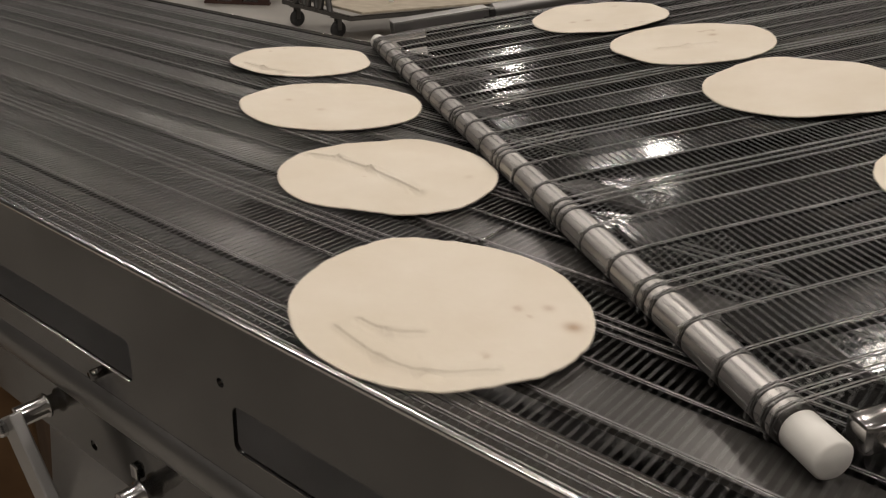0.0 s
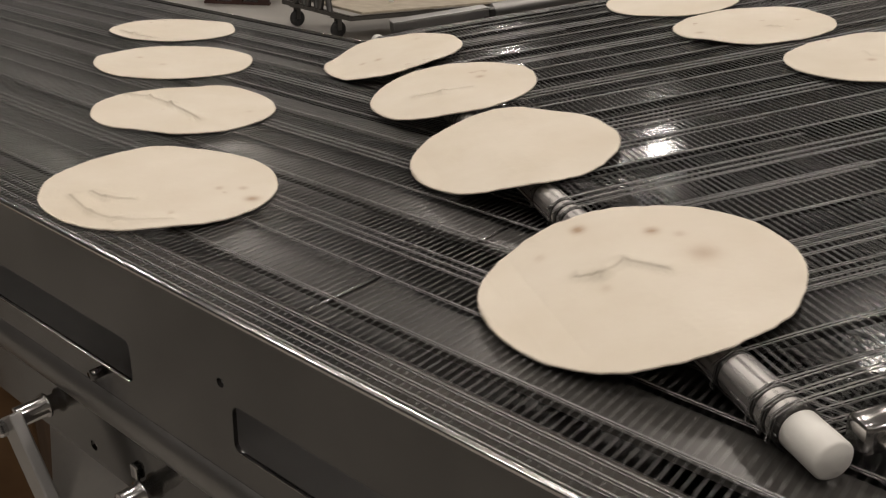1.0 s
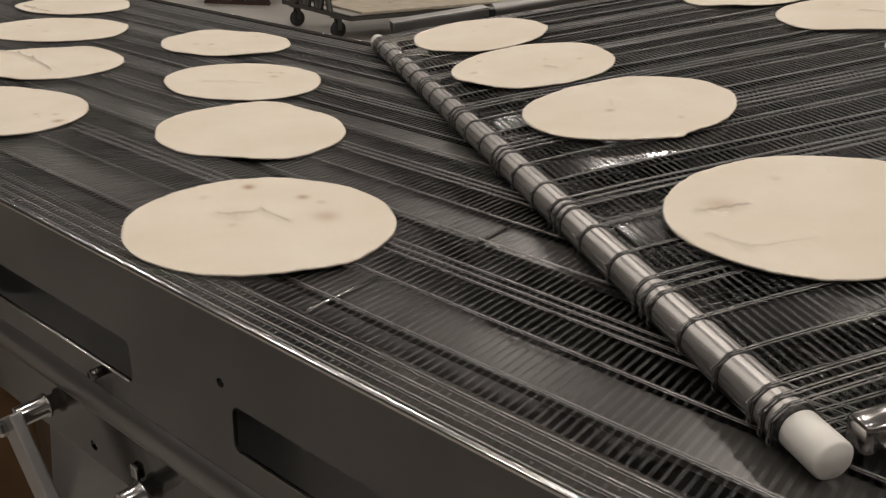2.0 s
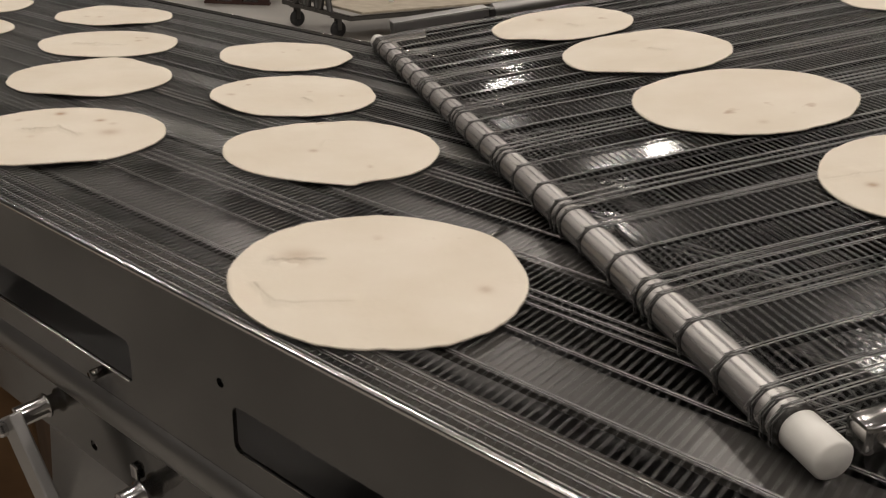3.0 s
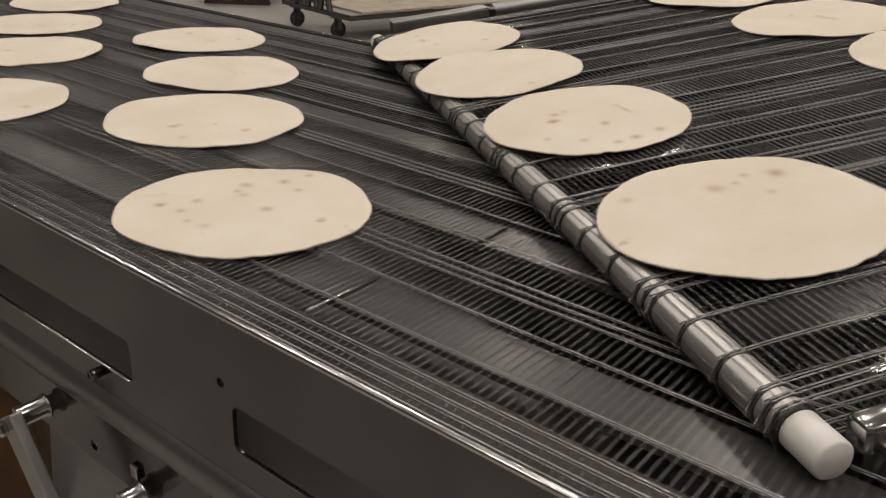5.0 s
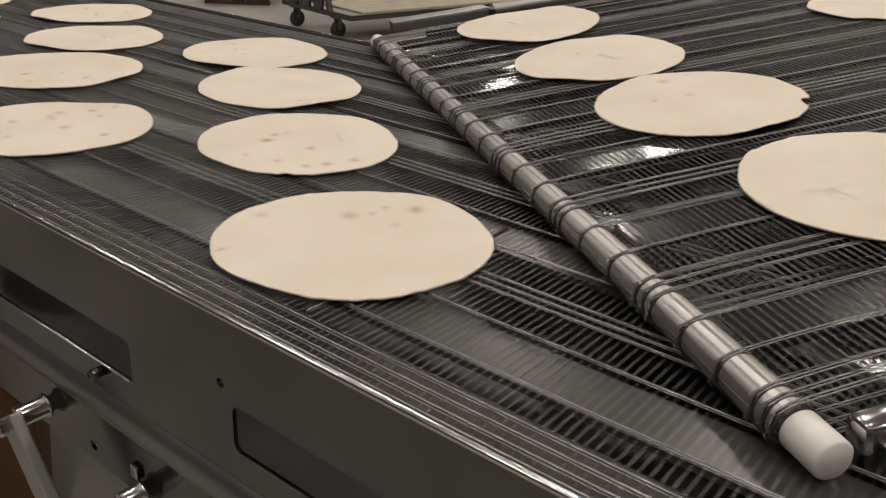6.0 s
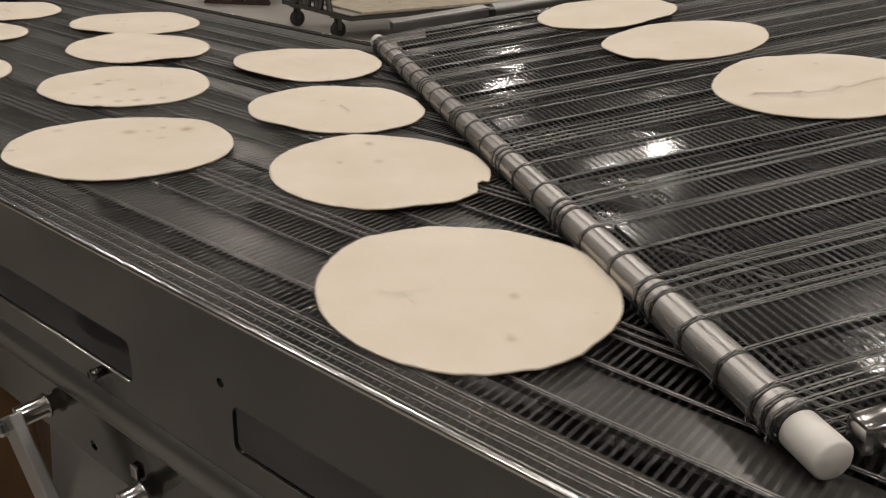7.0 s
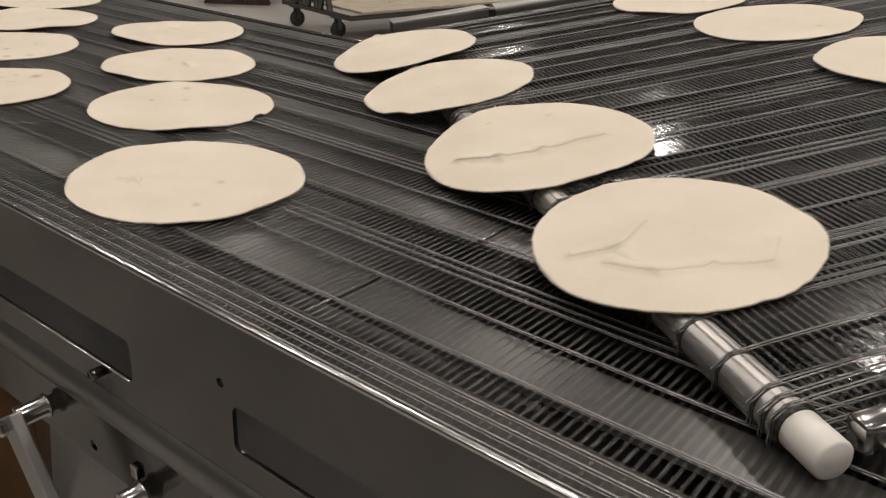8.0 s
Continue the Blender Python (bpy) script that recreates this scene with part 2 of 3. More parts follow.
def lower_belt(parent, z, x0, x1):
    cols = lower_columns()
    verts, faces = [], []
    for i in range(int((x1 - x0) / PITCH)):
        strand(verts, faces, wire_points(x0 + i * PITCH, cols, N_NEAR, N_FAR, 0.0022, PITCH * 1.12, z - WIRE_R), wire_radii(cols))
    rungs = len(faces)
    for c in cols:
        for d in (-0.0013, 0.0013):
            strand(verts, faces, [(x0, c + d, z - WIRE_R), (x1, c + d, z - WIRE_R)], [GLINT_R] * 2, 6)
    me = bpy.data.meshes.new("wire_belt")
    me.from_pydata(verts, [], faces)
    me.materials.append(STEEL_WIRE)
    me.materials.append(STEEL_GLINT)
    me.polygons.foreach_set("material_index", [0] * rungs + [1] * (len(faces) - rungs))
    me.polygons.foreach_set("use_smooth", [True] * len(faces))
    ob = new("wire_belt", me)
    ob.parent = parent
    return tagged(ob, "steel wire mesh belt with looped strands", kind="stuff")


def slot_outline(x0, x1, z0, z1, r, n=5):
    pts = []
    for cx, cz, a0 in ((x1 - r, z1 - r, 0), (x0 + r, z1 - r, 90), (x0 + r, z0 + r, 180), (x1 - r, z0 + r, 270)):
        for k in range(n + 1):
            a = radians(a0 + 90 * k / n)
            pts.append((cx + r * math.cos(a), cz + r * math.sin(a)))
    return pts


def pierced_plate(x0, x1, z0, z1, y_out, thick, holes):
    """An upright plate in x and z with openings cut through it."""
    bm = bmesh.new()
    rims, edges = [], []
    for loop in [[(x0, z0), (x1, z0), (x1, z1), (x0, z1)]] + holes:
        vs = [bm.verts.new((x, y_out, z)) for x, z in loop]
        rims.append(vs)
        edges += [bm.edges.new((a, b)) for a, b in zip(vs, vs[1:] + vs[:1])]
    bmesh.ops.triangle_fill(bm, use_beauty=True, use_dissolve=False, edges=edges, normal=(0, 1, 0))
    front = list(bm.faces)
    out = bmesh.ops.extrude_face_region(bm, geom=front)
    bmesh.ops.translate(bm, vec=(0, -thick, 0), verts=[g for g in out["geom"] if isinstance(g, bmesh.types.BMVert)])
    bmesh.ops.recalc_face_normals(bm, faces=bm.faces)
    return bm


def round_hole(x, z, r, n=14):
    return [(x + r * math.cos(2 * math.pi * k / n), z + r * math.sin(2 * math.pi * k / n)) for k in range(n)]


def lower_conveyor():
    t = thing("conveyor", LOWER, "long stainless steel conveyor with a wire mesh belt", "conveyor")
    slots, s = [], 0.615 - 4 * 0.59
    while s < S_HEAD - 0.6:
        # added rod that draws the light caught by the slot's lower edge
        bm = bmesh.new()
        rod(bm, (s + 0.007, -0.3428, 0.7813), (s + 0.438, -0.3428, 0.7813), 0.0012, 8)
        part("slot_glint", bm, STEEL_BRIGHT, t, "thin rod added as the glint on a slot's lower edge", True)
        slots.append(slot_outline(s, s + 0.445, 0.781, 0.826, 0.008))
        s += 0.59
    holes = [round_hole(0.483, 0.841, 0.0045), round_hole(0.708, 0.665, 0.006)]
    holes += [round_hole(0.483 + 0.59 * k, 0.841, 0.0045) for k in range(1, 5)]
    bm = pierced_plate(S_TAIL, S_HEAD, 0.645, 0.9035, -0.3425, 0.004, slots + holes)
    part("side_plate", bm, STEEL_PLATE, t, "polished steel side plate with long slots")
    bm = pierced_plate(S_TAIL, S_HEAD, 0.645, 0.9035, -1.2405, 0.004, [])
    part("side_plate", bm, STEEL_PLATE, t, "polished steel side plate")
    # rolled top edge of each side plate
    for y in (-0.3445, -1.2425):
        bm = bmesh.new()
        rod(bm, (S_TAIL, y, 0.9035), (S_HEAD, y, 0.9035), 0.0032, 12)
        part("top_edge", bm, STEEL_BRIGHT, t, "bright worn top edge", True)
    # stiffening rib along the near plate, its highlight put into a paler steel
    bm = bmesh.new()
    n = 22
    rows = []
    for x in (S_TAIL, S_HEAD):
        rows.append([bm.verts.new((x, -0.3425 + 0.0085 * (1 - abs(2 * k / n - 1) ** 2.4), 0.712 + 0.039 * k / n)) for k in range(n + 1)])
    for k in range(n):
        bm.faces.new((rows[0][k], rows[1][k], rows[1][k + 1], rows[0][k + 1]))
    bmesh.ops.recalc_face_normals(bm, faces=bm.faces)
    part("rib", bm, STEEL_RIB, t, "pressed stiffening rib", True)
    # bed strips that carry the belt
    c = -0.4585
    first = True
    while c > -1.2:
        bm = bmesh.new()
        box(bm, S_TAIL, S_HEAD, c - 0.0275, c + 0.0275, BELT - 0.0115, BELT - 0.0055, 0.001)
        part("bed_strip", bm, BED, t, "flat steel strip under the belt")
        c -= 0.180 if first else 0.19
        first = False
    # thin rods laid on the bed under the belt
    for x, y0, y1 in ((0.4455, -0.489, -0.403), (0.4285, -0.66, -0.612), (1.60, -1.17, -1.10)):
        bm = bmesh.new()
        rod(bm, (x, y0, BELT - 0.0038), (x, y1, BELT - 0.0038), 0.0016, 8)
        part("cross_rod", bm, STEEL_BRIGHT, t, "thin bright rod under the belt", True)
    # added dark sheet that stands for the shade in the belt gaps
    bm = bmesh.new()
    box(bm, S_TAIL, S_HEAD, -1.2365, -0.3465, 0.742, 0.748)
    part("gap_backing", bm, STEEL_DARK, t, "dark sheet added under the bed to darken the belt gaps")
    for x in (-2.2, 2.7, 5.4):
        for y in (-0.375, -1.21):
            bm = bmesh.new()
            box(bm, x - 0.025, x + 0.025, y - 0.025, y + 0.025, 0.0, 0.742, 0.004)
            part("leg", bm, STEEL_PLATE, t)
    # added backing sheet that sets how dark the slots look inside
    bm = bmesh.new()
    box(bm, S_TAIL, S_HEAD, -0.4300, -0.4280, 0.748, 0.872)
    part("slot_backing", bm, GALVANISED, t, "steel sheet added to set the tone inside the slots")
    # standoffs on the near plate
    for s0, z0, reach, r in ((0.785, 0.683, 0.040, 0.0115), (0.612, 0.662, 0.030, 0.0115)):
        bm = bmesh.new()
        a, b = Vector((s0, -0.3425, z0)), Vector((s0, -0.3425 + reach, z0))
        m, L = between(a, b)
        turned(bm, [(r * 0.8, 0), (r * 0.8, 0.006), (r + 0.002, 0.0065), (r + 0.002, 0.010), (r, 0.011), (r, L - 0.001), (r - 0.001, L)], m, 24)
        part("standoff", bm, STEEL_BRIGHT, t, "polished steel standoff pin", True)
    # strut that hangs from the first standoff, with its bolt
    bm = bmesh.new()
    foot = Matrix.Translation((0.768, -0.3005, 0.685)) @ pose(0, 0, 0, 0, 33, 0)
    box(bm, -0.016, 0.016, 0, 0.013, -0.55, 0.014, 0.002, foot)
    part("strut", bm, GALVANISED, t, "flat steel strut hung on a pin")
    bm = bmesh.new()
    m, L = between((0.776, -0.2875, 0.684), (0.776, -0.2795, 0.684))
    turned(bm, [(0.0085, 0), (0.0085, 0.0065), (0.007, 0.008)], m, 6)
    part("bolt_head", bm, STEEL_BRIGHT, t, "hexagonal bolt head")
    bm = bmesh.new()
    rod(bm, (0.671, -0.3435, 0.771), (0.671, -0.331, 0.771), 0.0055, 16, 0.001)
    part("pin", bm, STEEL_PLATE, t, "", True)
    bm = bmesh.new()
    box(bm, 0.622, 0.634, -0.3425, -0.3375, 0.668, 0.684, 0.002)
    part("tab", bm, STEEL_BRIGHT, t)
    belt = lower_belt(t, BELT, -3.7, 2.5)
    # the belt's return run, seen through the slots
    verts, faces = [], []
    cols = [-0.402, -0.414]
    for i in range(int(5.4 / PITCH)):
        strand(verts, faces, wire_points(-1.0 + i * PITCH, cols, -0.372, -0.425, 0.0022, PITCH * 1.12, 0.803), wire_radii(cols))
    me = bpy.data.meshes.new("return_run")
    me.from_pydata(verts, [], faces)
    me.materials.append(STEEL_WIRE)
    back = new("return_run", me)
    back.parent = t
    tagged(back, "underside run of the wire belt", kind="stuff")
    return t, belt, back


CONVEYOR, LOWER_BELT, RETURN_RUN = lower_conveyor()

# ---------------------------------------------------------------- upper conveyor
LINK = 0.015
V_NEAR, V_FAR = 0.350, 1.605
UP_LEN = 4.5


def upper_columns():
    cols = [0.3565, 0.366, 0.378, 0.419, 0.468]
    c = 0.525
    while c < 1.5:
        cols += [c - 0.0125, c, c + 0.0125, c + 0.061, c + 0.121]
        c += 0.18
    return [-v for v in cols if v < 1.56] + [-1.575, -1.587, -1.599]


def upper_conveyor():
    t = thing("conveyor", UPPER, "sloping steel conveyor with a fine wire belt over a nose roller", "conveyor")
    cols = upper_columns()
    verts, faces = [], []
    for k in (-0.5, 0.5):
        strand(verts, faces, wire_points(k * LINK / 2, cols, -V_NEAR, -V_FAR, 0.0021, LINK / 2 * 1.12, -WIRE_R), wire_radii(cols))
    rungs = len(faces)
    for c in cols:
        for d in (-0.0012, 0.0012):
            strand(verts, faces, [(-LINK * 0.51, c + d, -WIRE_R), (LINK * 0.51, c + d, -WIRE_R)], [GLINT_R] * 2, 6)
    me = bpy.data.meshes.new("belt_link")
    me.from_pydata(verts, [], faces)
    me.materials.append(STEEL_WIRE)
    me.materials.append(STEEL_GLINT)
    me.polygons.foreach_set("material_index", [0] * rungs + [1] * (len(faces) - rungs))
    me.polygons.foreach_set("use_smooth", [True] * len(faces))
    links = []
    n = 296
    for i in range(n):
        ob = new("belt_link", me)
        ob.parent = t
        links.append(ob)
    # nose roller with raised spools where the strands run
    bm = bmesh.new()
    rr = ROLL_R - 2 * WIRE_R
    nz = -DIP - ROLL_R
    prof = [(0.006, -1.64), (0.006, -1.615), (rr - 0.001, -1.612), (rr, -1.611), (rr, -0.356), (rr - 0.001, -0.355), (0.006, -0.354), (0.006, -0.320)]
    turned(bm, prof, Matrix(((1, 0, 0, NOSE_X), (0, 0, 1, 0), (0, -1, 0, nz), (0, 0, 0, 1))), 40)
    part("nose_roller", bm, STEEL_ROLL, t, "scuffed steel nose roller", True)
    # dark bands round the roller where the strands run
    bm = bmesh.new()
    turned(bm, [(rr - 0.001, -0.0028), (rr + 0.0005, -0.0022), (rr + 0.0005, 0.0022), (rr - 0.001, 0.0028)], None, 40)
    ring = mesh_of("ring", bm, STEEL_DARK, True)
    for v in cols:
        ob = new("ring", ring)
        ob.parent = t
        ob.matrix_basis = pose(NOSE_X, v, nz, 90, 0, 0)
    for v0, v1 in ((0.3530, 0.318), (1.612, 1.640)):
        bm = bmesh.new()
        rod(bm, (NOSE_X, -v0, nz), (NOSE_X, -v1, nz), 0.0144, 28, 0.002)
        part("end_bush", bm, PLASTIC_WHITE, t, "white plastic end bush", True)
    # bed strips
    c = 0.4435
    while c < 1.55:
        bm = bmesh.new()
        box(bm, -UP_LEN, -0.023, -c - 0.025, -c + 0.025, -0.0105, -0.0045, 0.001)
        part("bed_strip", bm, PAN, t, "flat steel strip under the belt")
        c += 0.175 if c < 0.45 else 0.18
    bm = bmesh.new()
    box(bm, -UP_LEN, -0.06, -1.60, -0.355, -0.060, -0.056)
    part("belly_pan", bm, PAN, t, "shiny steel pan between the belt runs")
    for v in (0.335, 1.625):
        bm = bmesh.new()
        box(bm, -UP_LEN, -0.10, -v - 0.004, -v + 0.004, -0.11, -0.006, 0.002)
        part("side_rail", bm, STEEL_PLATE, t, "steel side rail")
    # guard beyond the far belt edge: a folded channel, then a round tube
    bm = bmesh.new()
    g0, g1 = -0.245, -0.045
    box(bm, g0, g1, -1.700, -1.660, 0.005, 0.008, 0.0008)
    box(bm, g0, g1, -1.700, -1.697, -0.024, 0.005, 0.0008)
    box(bm, g0, g1, -1.663, -1.660, -0.010, 0.005, 0.0008)
    part("guard_channel", bm, GALVANISED, t, "folded steel guard channel")
    for x in (-0.105, -0.185):
        bm = bmesh.new()
        box(bm, x - 0.022, x + 0.022, -1.6605, -1.652, -0.034, -0.029, 0.001)
        part("guard_bar", bm, PLASTIC_WHITE, t, "short white bar below the guard channel")
    bm = bmesh.new()
    box(bm, -0.262, -0.247, -1.69, -1.665, -0.022, 0.004, 0.003)
    part("guard_end", bm, STEEL_DARK, t)
    bm = bmesh.new()
    rod(bm, (-0.265, -1.705, -0.010), (-2.6, -1.705, -0.010), 0.017, 20, 0.003)
    part("guard_tube", bm, GALVANISED, t, "round steel guard tube", True)
    for x in (-0.25, -1.2, -2.4):
        bm = bmesh.new()
        box(bm, x - 0.012, x + 0.012, -1.71, -1.63, -0.05, -0.030, 0.002)
        part("guard_bracket", bm, STEEL_DARK, t)
    # bearing block and drum by the near end of the roller
    bm = bmesh.new()
    box(bm, -0.078, -0.030, -0.343, -0.322, -0.030, -0.006, 0.005)
    part("bearing_block", bm, STEEL_BRIGHT, t, "bright chromed bearing block", True)
    bm = bmesh.new()
    rod(bm, (-0.070, -0.345, -0.050), (-0.070, -0.200, -0.050), 0.020, 28, 0.002)
    part("drum", bm, STEEL_DARK, t, "dark steel drum end", True)
    bm = bmesh.new()
    rod(bm, (-0.045, -0.335, -0.018), (-0.045, -0.312, -0.018), 0.006, 6, 0.001)
    part("cap_screw", bm, STEEL_BRIGHT, t)
    for x in (-0.8, -3.9):
        for v in (0.335, 1.625):
            bm = bmesh.new()
            box(bm, x - 0.02, x + 0.02, -v - 0.02, -v + 0.02, -1.3, -0.1, 0.003)
            part("leg", bm, STEEL_PLATE, t)
    return t, links


SLOPED, LINKS = upper_conveyor()

# ---------------------------------------------------------------- tortillas
STRIPS = 10
SKIN = 0.0038                    # height of the upper skin, where the strips hinge
COLUMNS = "ABCDEFGH"
DRIFT = 0.018                    # the lower belt creeps a little to its side
# places along and across each belt at the clip's start, in eye-height units of 0.32 m
UP = {"A": [(-0.687, 4.493), (-0.701, 3.635), (-0.715, 2.771), (-0.569, 1.757)],
      "B": [(-2.231, 4.488), (-2.311, 3.638), (-2.284, 2.749), (-2.231, 1.691)],
      "C": [(-3.903, 4.56), (-3.9, 3.752), (-3.965, 2.901), (-3.967, 1.795)],
      "D": [(-5.529, 4.464), (-5.604, 3.627), (-5.546, 2.751), (-5.64, 1.789)],
      "E": [(-7.235, 4.536), (-7.264, 3.746), (-7.316, 2.877), (-7.343, 1.874)],
      "F": [(-8.909, 4.58), (-8.918, 3.667), (-8.942, 2.817), (-8.974, 1.874)],
      "G": [(-10.565, 4.563), (-10.572, 3.716), (-10.619, 2.739), (-10.654, 1.837)],
      "H": [(-12.224, 4.585), (-12.284, 3.744), (-12.285, 2.8), (-12.34, 1.83)]}
LOW = {"A": [(3.527, -3.193), (2.723, -2.655), (1.878, -2.129), (1.114, -1.502)],
       "B": [(1.725, -3.188), (0.889, -2.653), (0.18, -2.133), (-0.609, -1.535)],
       "C": [(-0.039, -3.217), (-0.743, -2.648), (-1.497, -2.184), (-2.362, -1.525)],
       "D": [(-1.808, -3.135), (-2.622, -2.684), (-3.28, -2.1), (-4.207, -1.571)],
       "E": [(-3.575, -3.144), (-4.295, -2.712), (-5.038, -2.168), (-5.865, -1.643)],
       "F": [(-5.27, -3.167), (-6.045, -2.636), (-6.765, -2.153), (-7.578, -1.61)],
       "G": [(-7.05, -3.23), (-7.85, -2.7), (-8.6, -2.19), (-9.45, -1.6)],
       "H": [(-8.8, -3.23), (-9.6, -2.7), (-10.35, -2.19), (-11.2, -1.6)]}
UNIT = 0.32
SIZE = {"A": (0.393, 0.418, 0.391, 0.396),
        "B": (0.395, 0.398, 0.398, 0.384),
        "C": (0.395, 0.39, 0.383, 0.405),
        "D": (0.398, 0.402, 0.416, 0.379),
        "E": (0.42, 0.415, 0.404, 0.391),
        "F": (0.415, 0.404, 0.402, 0.412),
        "G": (0.394, 0.383, 0.434, 0.4),
        "H": (0.39, 0.405, 0.397, 0.394)}
LENGTH = {"A": (0.1239, 0.1321, 0.1253, 0.1217),
          "B": (0.122, 0.1226, 0.1219, 0.1304),
          "C": (0.1197, 0.1243, 0.1323, 0.1284),
          "D": (0.1259, 0.1257, 0.1314, 0.1275),
          "E": (0.1308, 0.1262, 0.1246, 0.1319),
          "F": (0.1287, 0.127, 0.1275, 0.1263),
          "G": (0.1276, 0.128, 0.133, 0.1206),
          "H": (0.1236, 0.127, 0.1261, 0.126)}
# toasted spots: along, across, radius, strength
SPOTS = {"A4": [(-0.090, 0.058, 0.007, 0.7)], "A2": [(0.02, 0.03, 0.006, 0.3)],
         "B4": [(0.007, -0.099, 0.006, 0.8), (-0.046, -0.060, 0.006, 0.7), (-0.062, -0.002, 0.012, 0.35)], "B2": [(-0.05, -0.02, 0.006, 0.5)],
         "C4": [(0.065, -0.045, 0.016, 0.35), (-0.08, 0.05, 0.006, 0.4)],
         "D4": [(0.083, -0.02, 0.005, 0.7), (0.063, 0.0, 0.004, 0.5), (0.047, -0.025, 0.005, 0.5), (-0.005, -0.065, 0.007, 0.45), (-0.046, -0.07, 0.005, 0.6), (-0.058, -0.04, 0.004, 0.5), (-0.02, 0.01, 0.006, 0.5), (-0.075, -0.08, 0.004, 0.5), (0.0, -0.035, 0.006, 0.3)],
         "E3": [(0.040, -0.005, 0.007, 0.8), (0.028, -0.03, 0.005, 0.6), (-0.010, 0.035, 0.005, 0.6), (-0.02, 0.095, 0.006, 0.6), (-0.055, 0.085, 0.006, 0.5), (0.005, 0.1, 0.005, 0.5), (0.035, 0.075, 0.005, 0.4), (0.07, 0.05, 0.004, 0.4)],
         "E4": [(0.08, -0.07, 0.006, 0.35), (-0.005, -0.055, 0.008, 0.45), (-0.075, -0.06, 0.007, 0.6)]}


def path_folds(height_m, *pts):
    return [(*a, *b, height_m) for a, b in zip(pts, pts[1:])]


# creases pressed into single tortillas: along the upper heading, across, in metres
FOLDS = {"A1": path_folds(0.003, (0.100, 0.03), (0.073, 0.075), (0.04, 0.105)),
         "A3": path_folds(0.0030, (0.081, -0.078), (0.048, -0.057), (0.019, -0.009), (-0.018, 0.070)),
         "A4": path_folds(0.0022, (0.068, 0.016), (0.052, 0.039), (0.027, 0.043)) + path_folds(0.0018, (0.088, 0.023), (0.065, 0.074), (0.038, 0.100), (-0.01, 0.108)),
         "B2": path_folds(0.0020, (0.06, 0.012), (0.021, 0.026), (-0.024, 0.029)),
         "B4": path_folds(0.0022, (0.041, -0.023), (0.022, -0.012), (-0.001, -0.022), (-0.023, 0.008)),
         "C4": path_folds(0.0026, (0.086, -0.039), (0.045, -0.032)) + path_folds(0.0014, (0.105, 0.006), (0.093, 0.044), (0.033, 0.049)),
         "D4": path_folds(0.0010, (0.105, -0.05), (0.078, -0.046), (0.052, -0.04)),
         "F4": path_folds(0.0012, (0.072, -0.006), (0.056, 0.004), (0.050, 0.018)) + path_folds(0.001, (0.056, 0.004), (0.035, -0.002)),
         "G3": path_folds(0.0028, (0.096, 0.0), (0.056, 0.029), (0.006, 0.036), (-0.072, 0.032)),
         "G4": path_folds(0.0016, (0.07, 0.02), (0.045, 0.055), (0.0, 0.065), (-0.04, 0.085), (-0.07, 0.05)) + path_folds(0.0018, (0.09, -0.01), (0.05, 0.0), (0.01, -0.03))}


# torn edges: place along, half width, depth, side; and ends that curl up
NOTCHES = {"G2": [(0.098, 0.012, 0.14, 1)], "F3": [(-0.100, 0.008, 0.22, 1)], "C3": [(0.0, 0.010, -0.05, 1)], "E3": [(0.03, 0.006, 0.03, 1)]}
CURLS = {"C3": 0.004, "H3": 0.006, "F1": 0.005}


def plan_at(row, col, t):
    a, v = UP[row][col]
    up = E_U * (a * UNIT + V_U * t) + E_R * (v * UNIT)
    s, n = LOW[row][col]
    on = s * UNIT + V_L * t
    low = E_L * on + N_L * (n * UNIT - DRIFT * (on - 0.7))
    past = (NOSE_U - a * UNIT) / V_U
    k = smooth((t - past + 0.02) / 0.38)
    up += E_U * (0.009 * smooth((t - past + 0.25) / 0.25))
    low += E_L * (0.010 * math.exp(-((t - past - 0.33) / 0.2) ** 2))
    return up.lerp(low, k), k


def height(u, w):
    """Height of the sheet's underside at u past the nose, while its middle is w past the nose."""
    dip = DIP * min(1.0, max(0.0, (u + 0.095) / 0.09)) ** 2
    lie = NOSE_Z - BELT - TAN * u - dip - (0.08 * u + 0.7 * u * u if u > 0 else 0.0)
    line = NOSE_Z - BELT - DIP + 0.001 - math.tan(radians(22.0)) * u
    soft = 0.015
    valley = 0.5 * (line + math.sqrt(line * line + soft * soft))
    b = smooth((w + 0.002) / 0.045)
    z = max(0.0, lie) * (1 - b) + valley * b
    return BELT + z * (1 - smooth((w - 0.10) / 0.045))


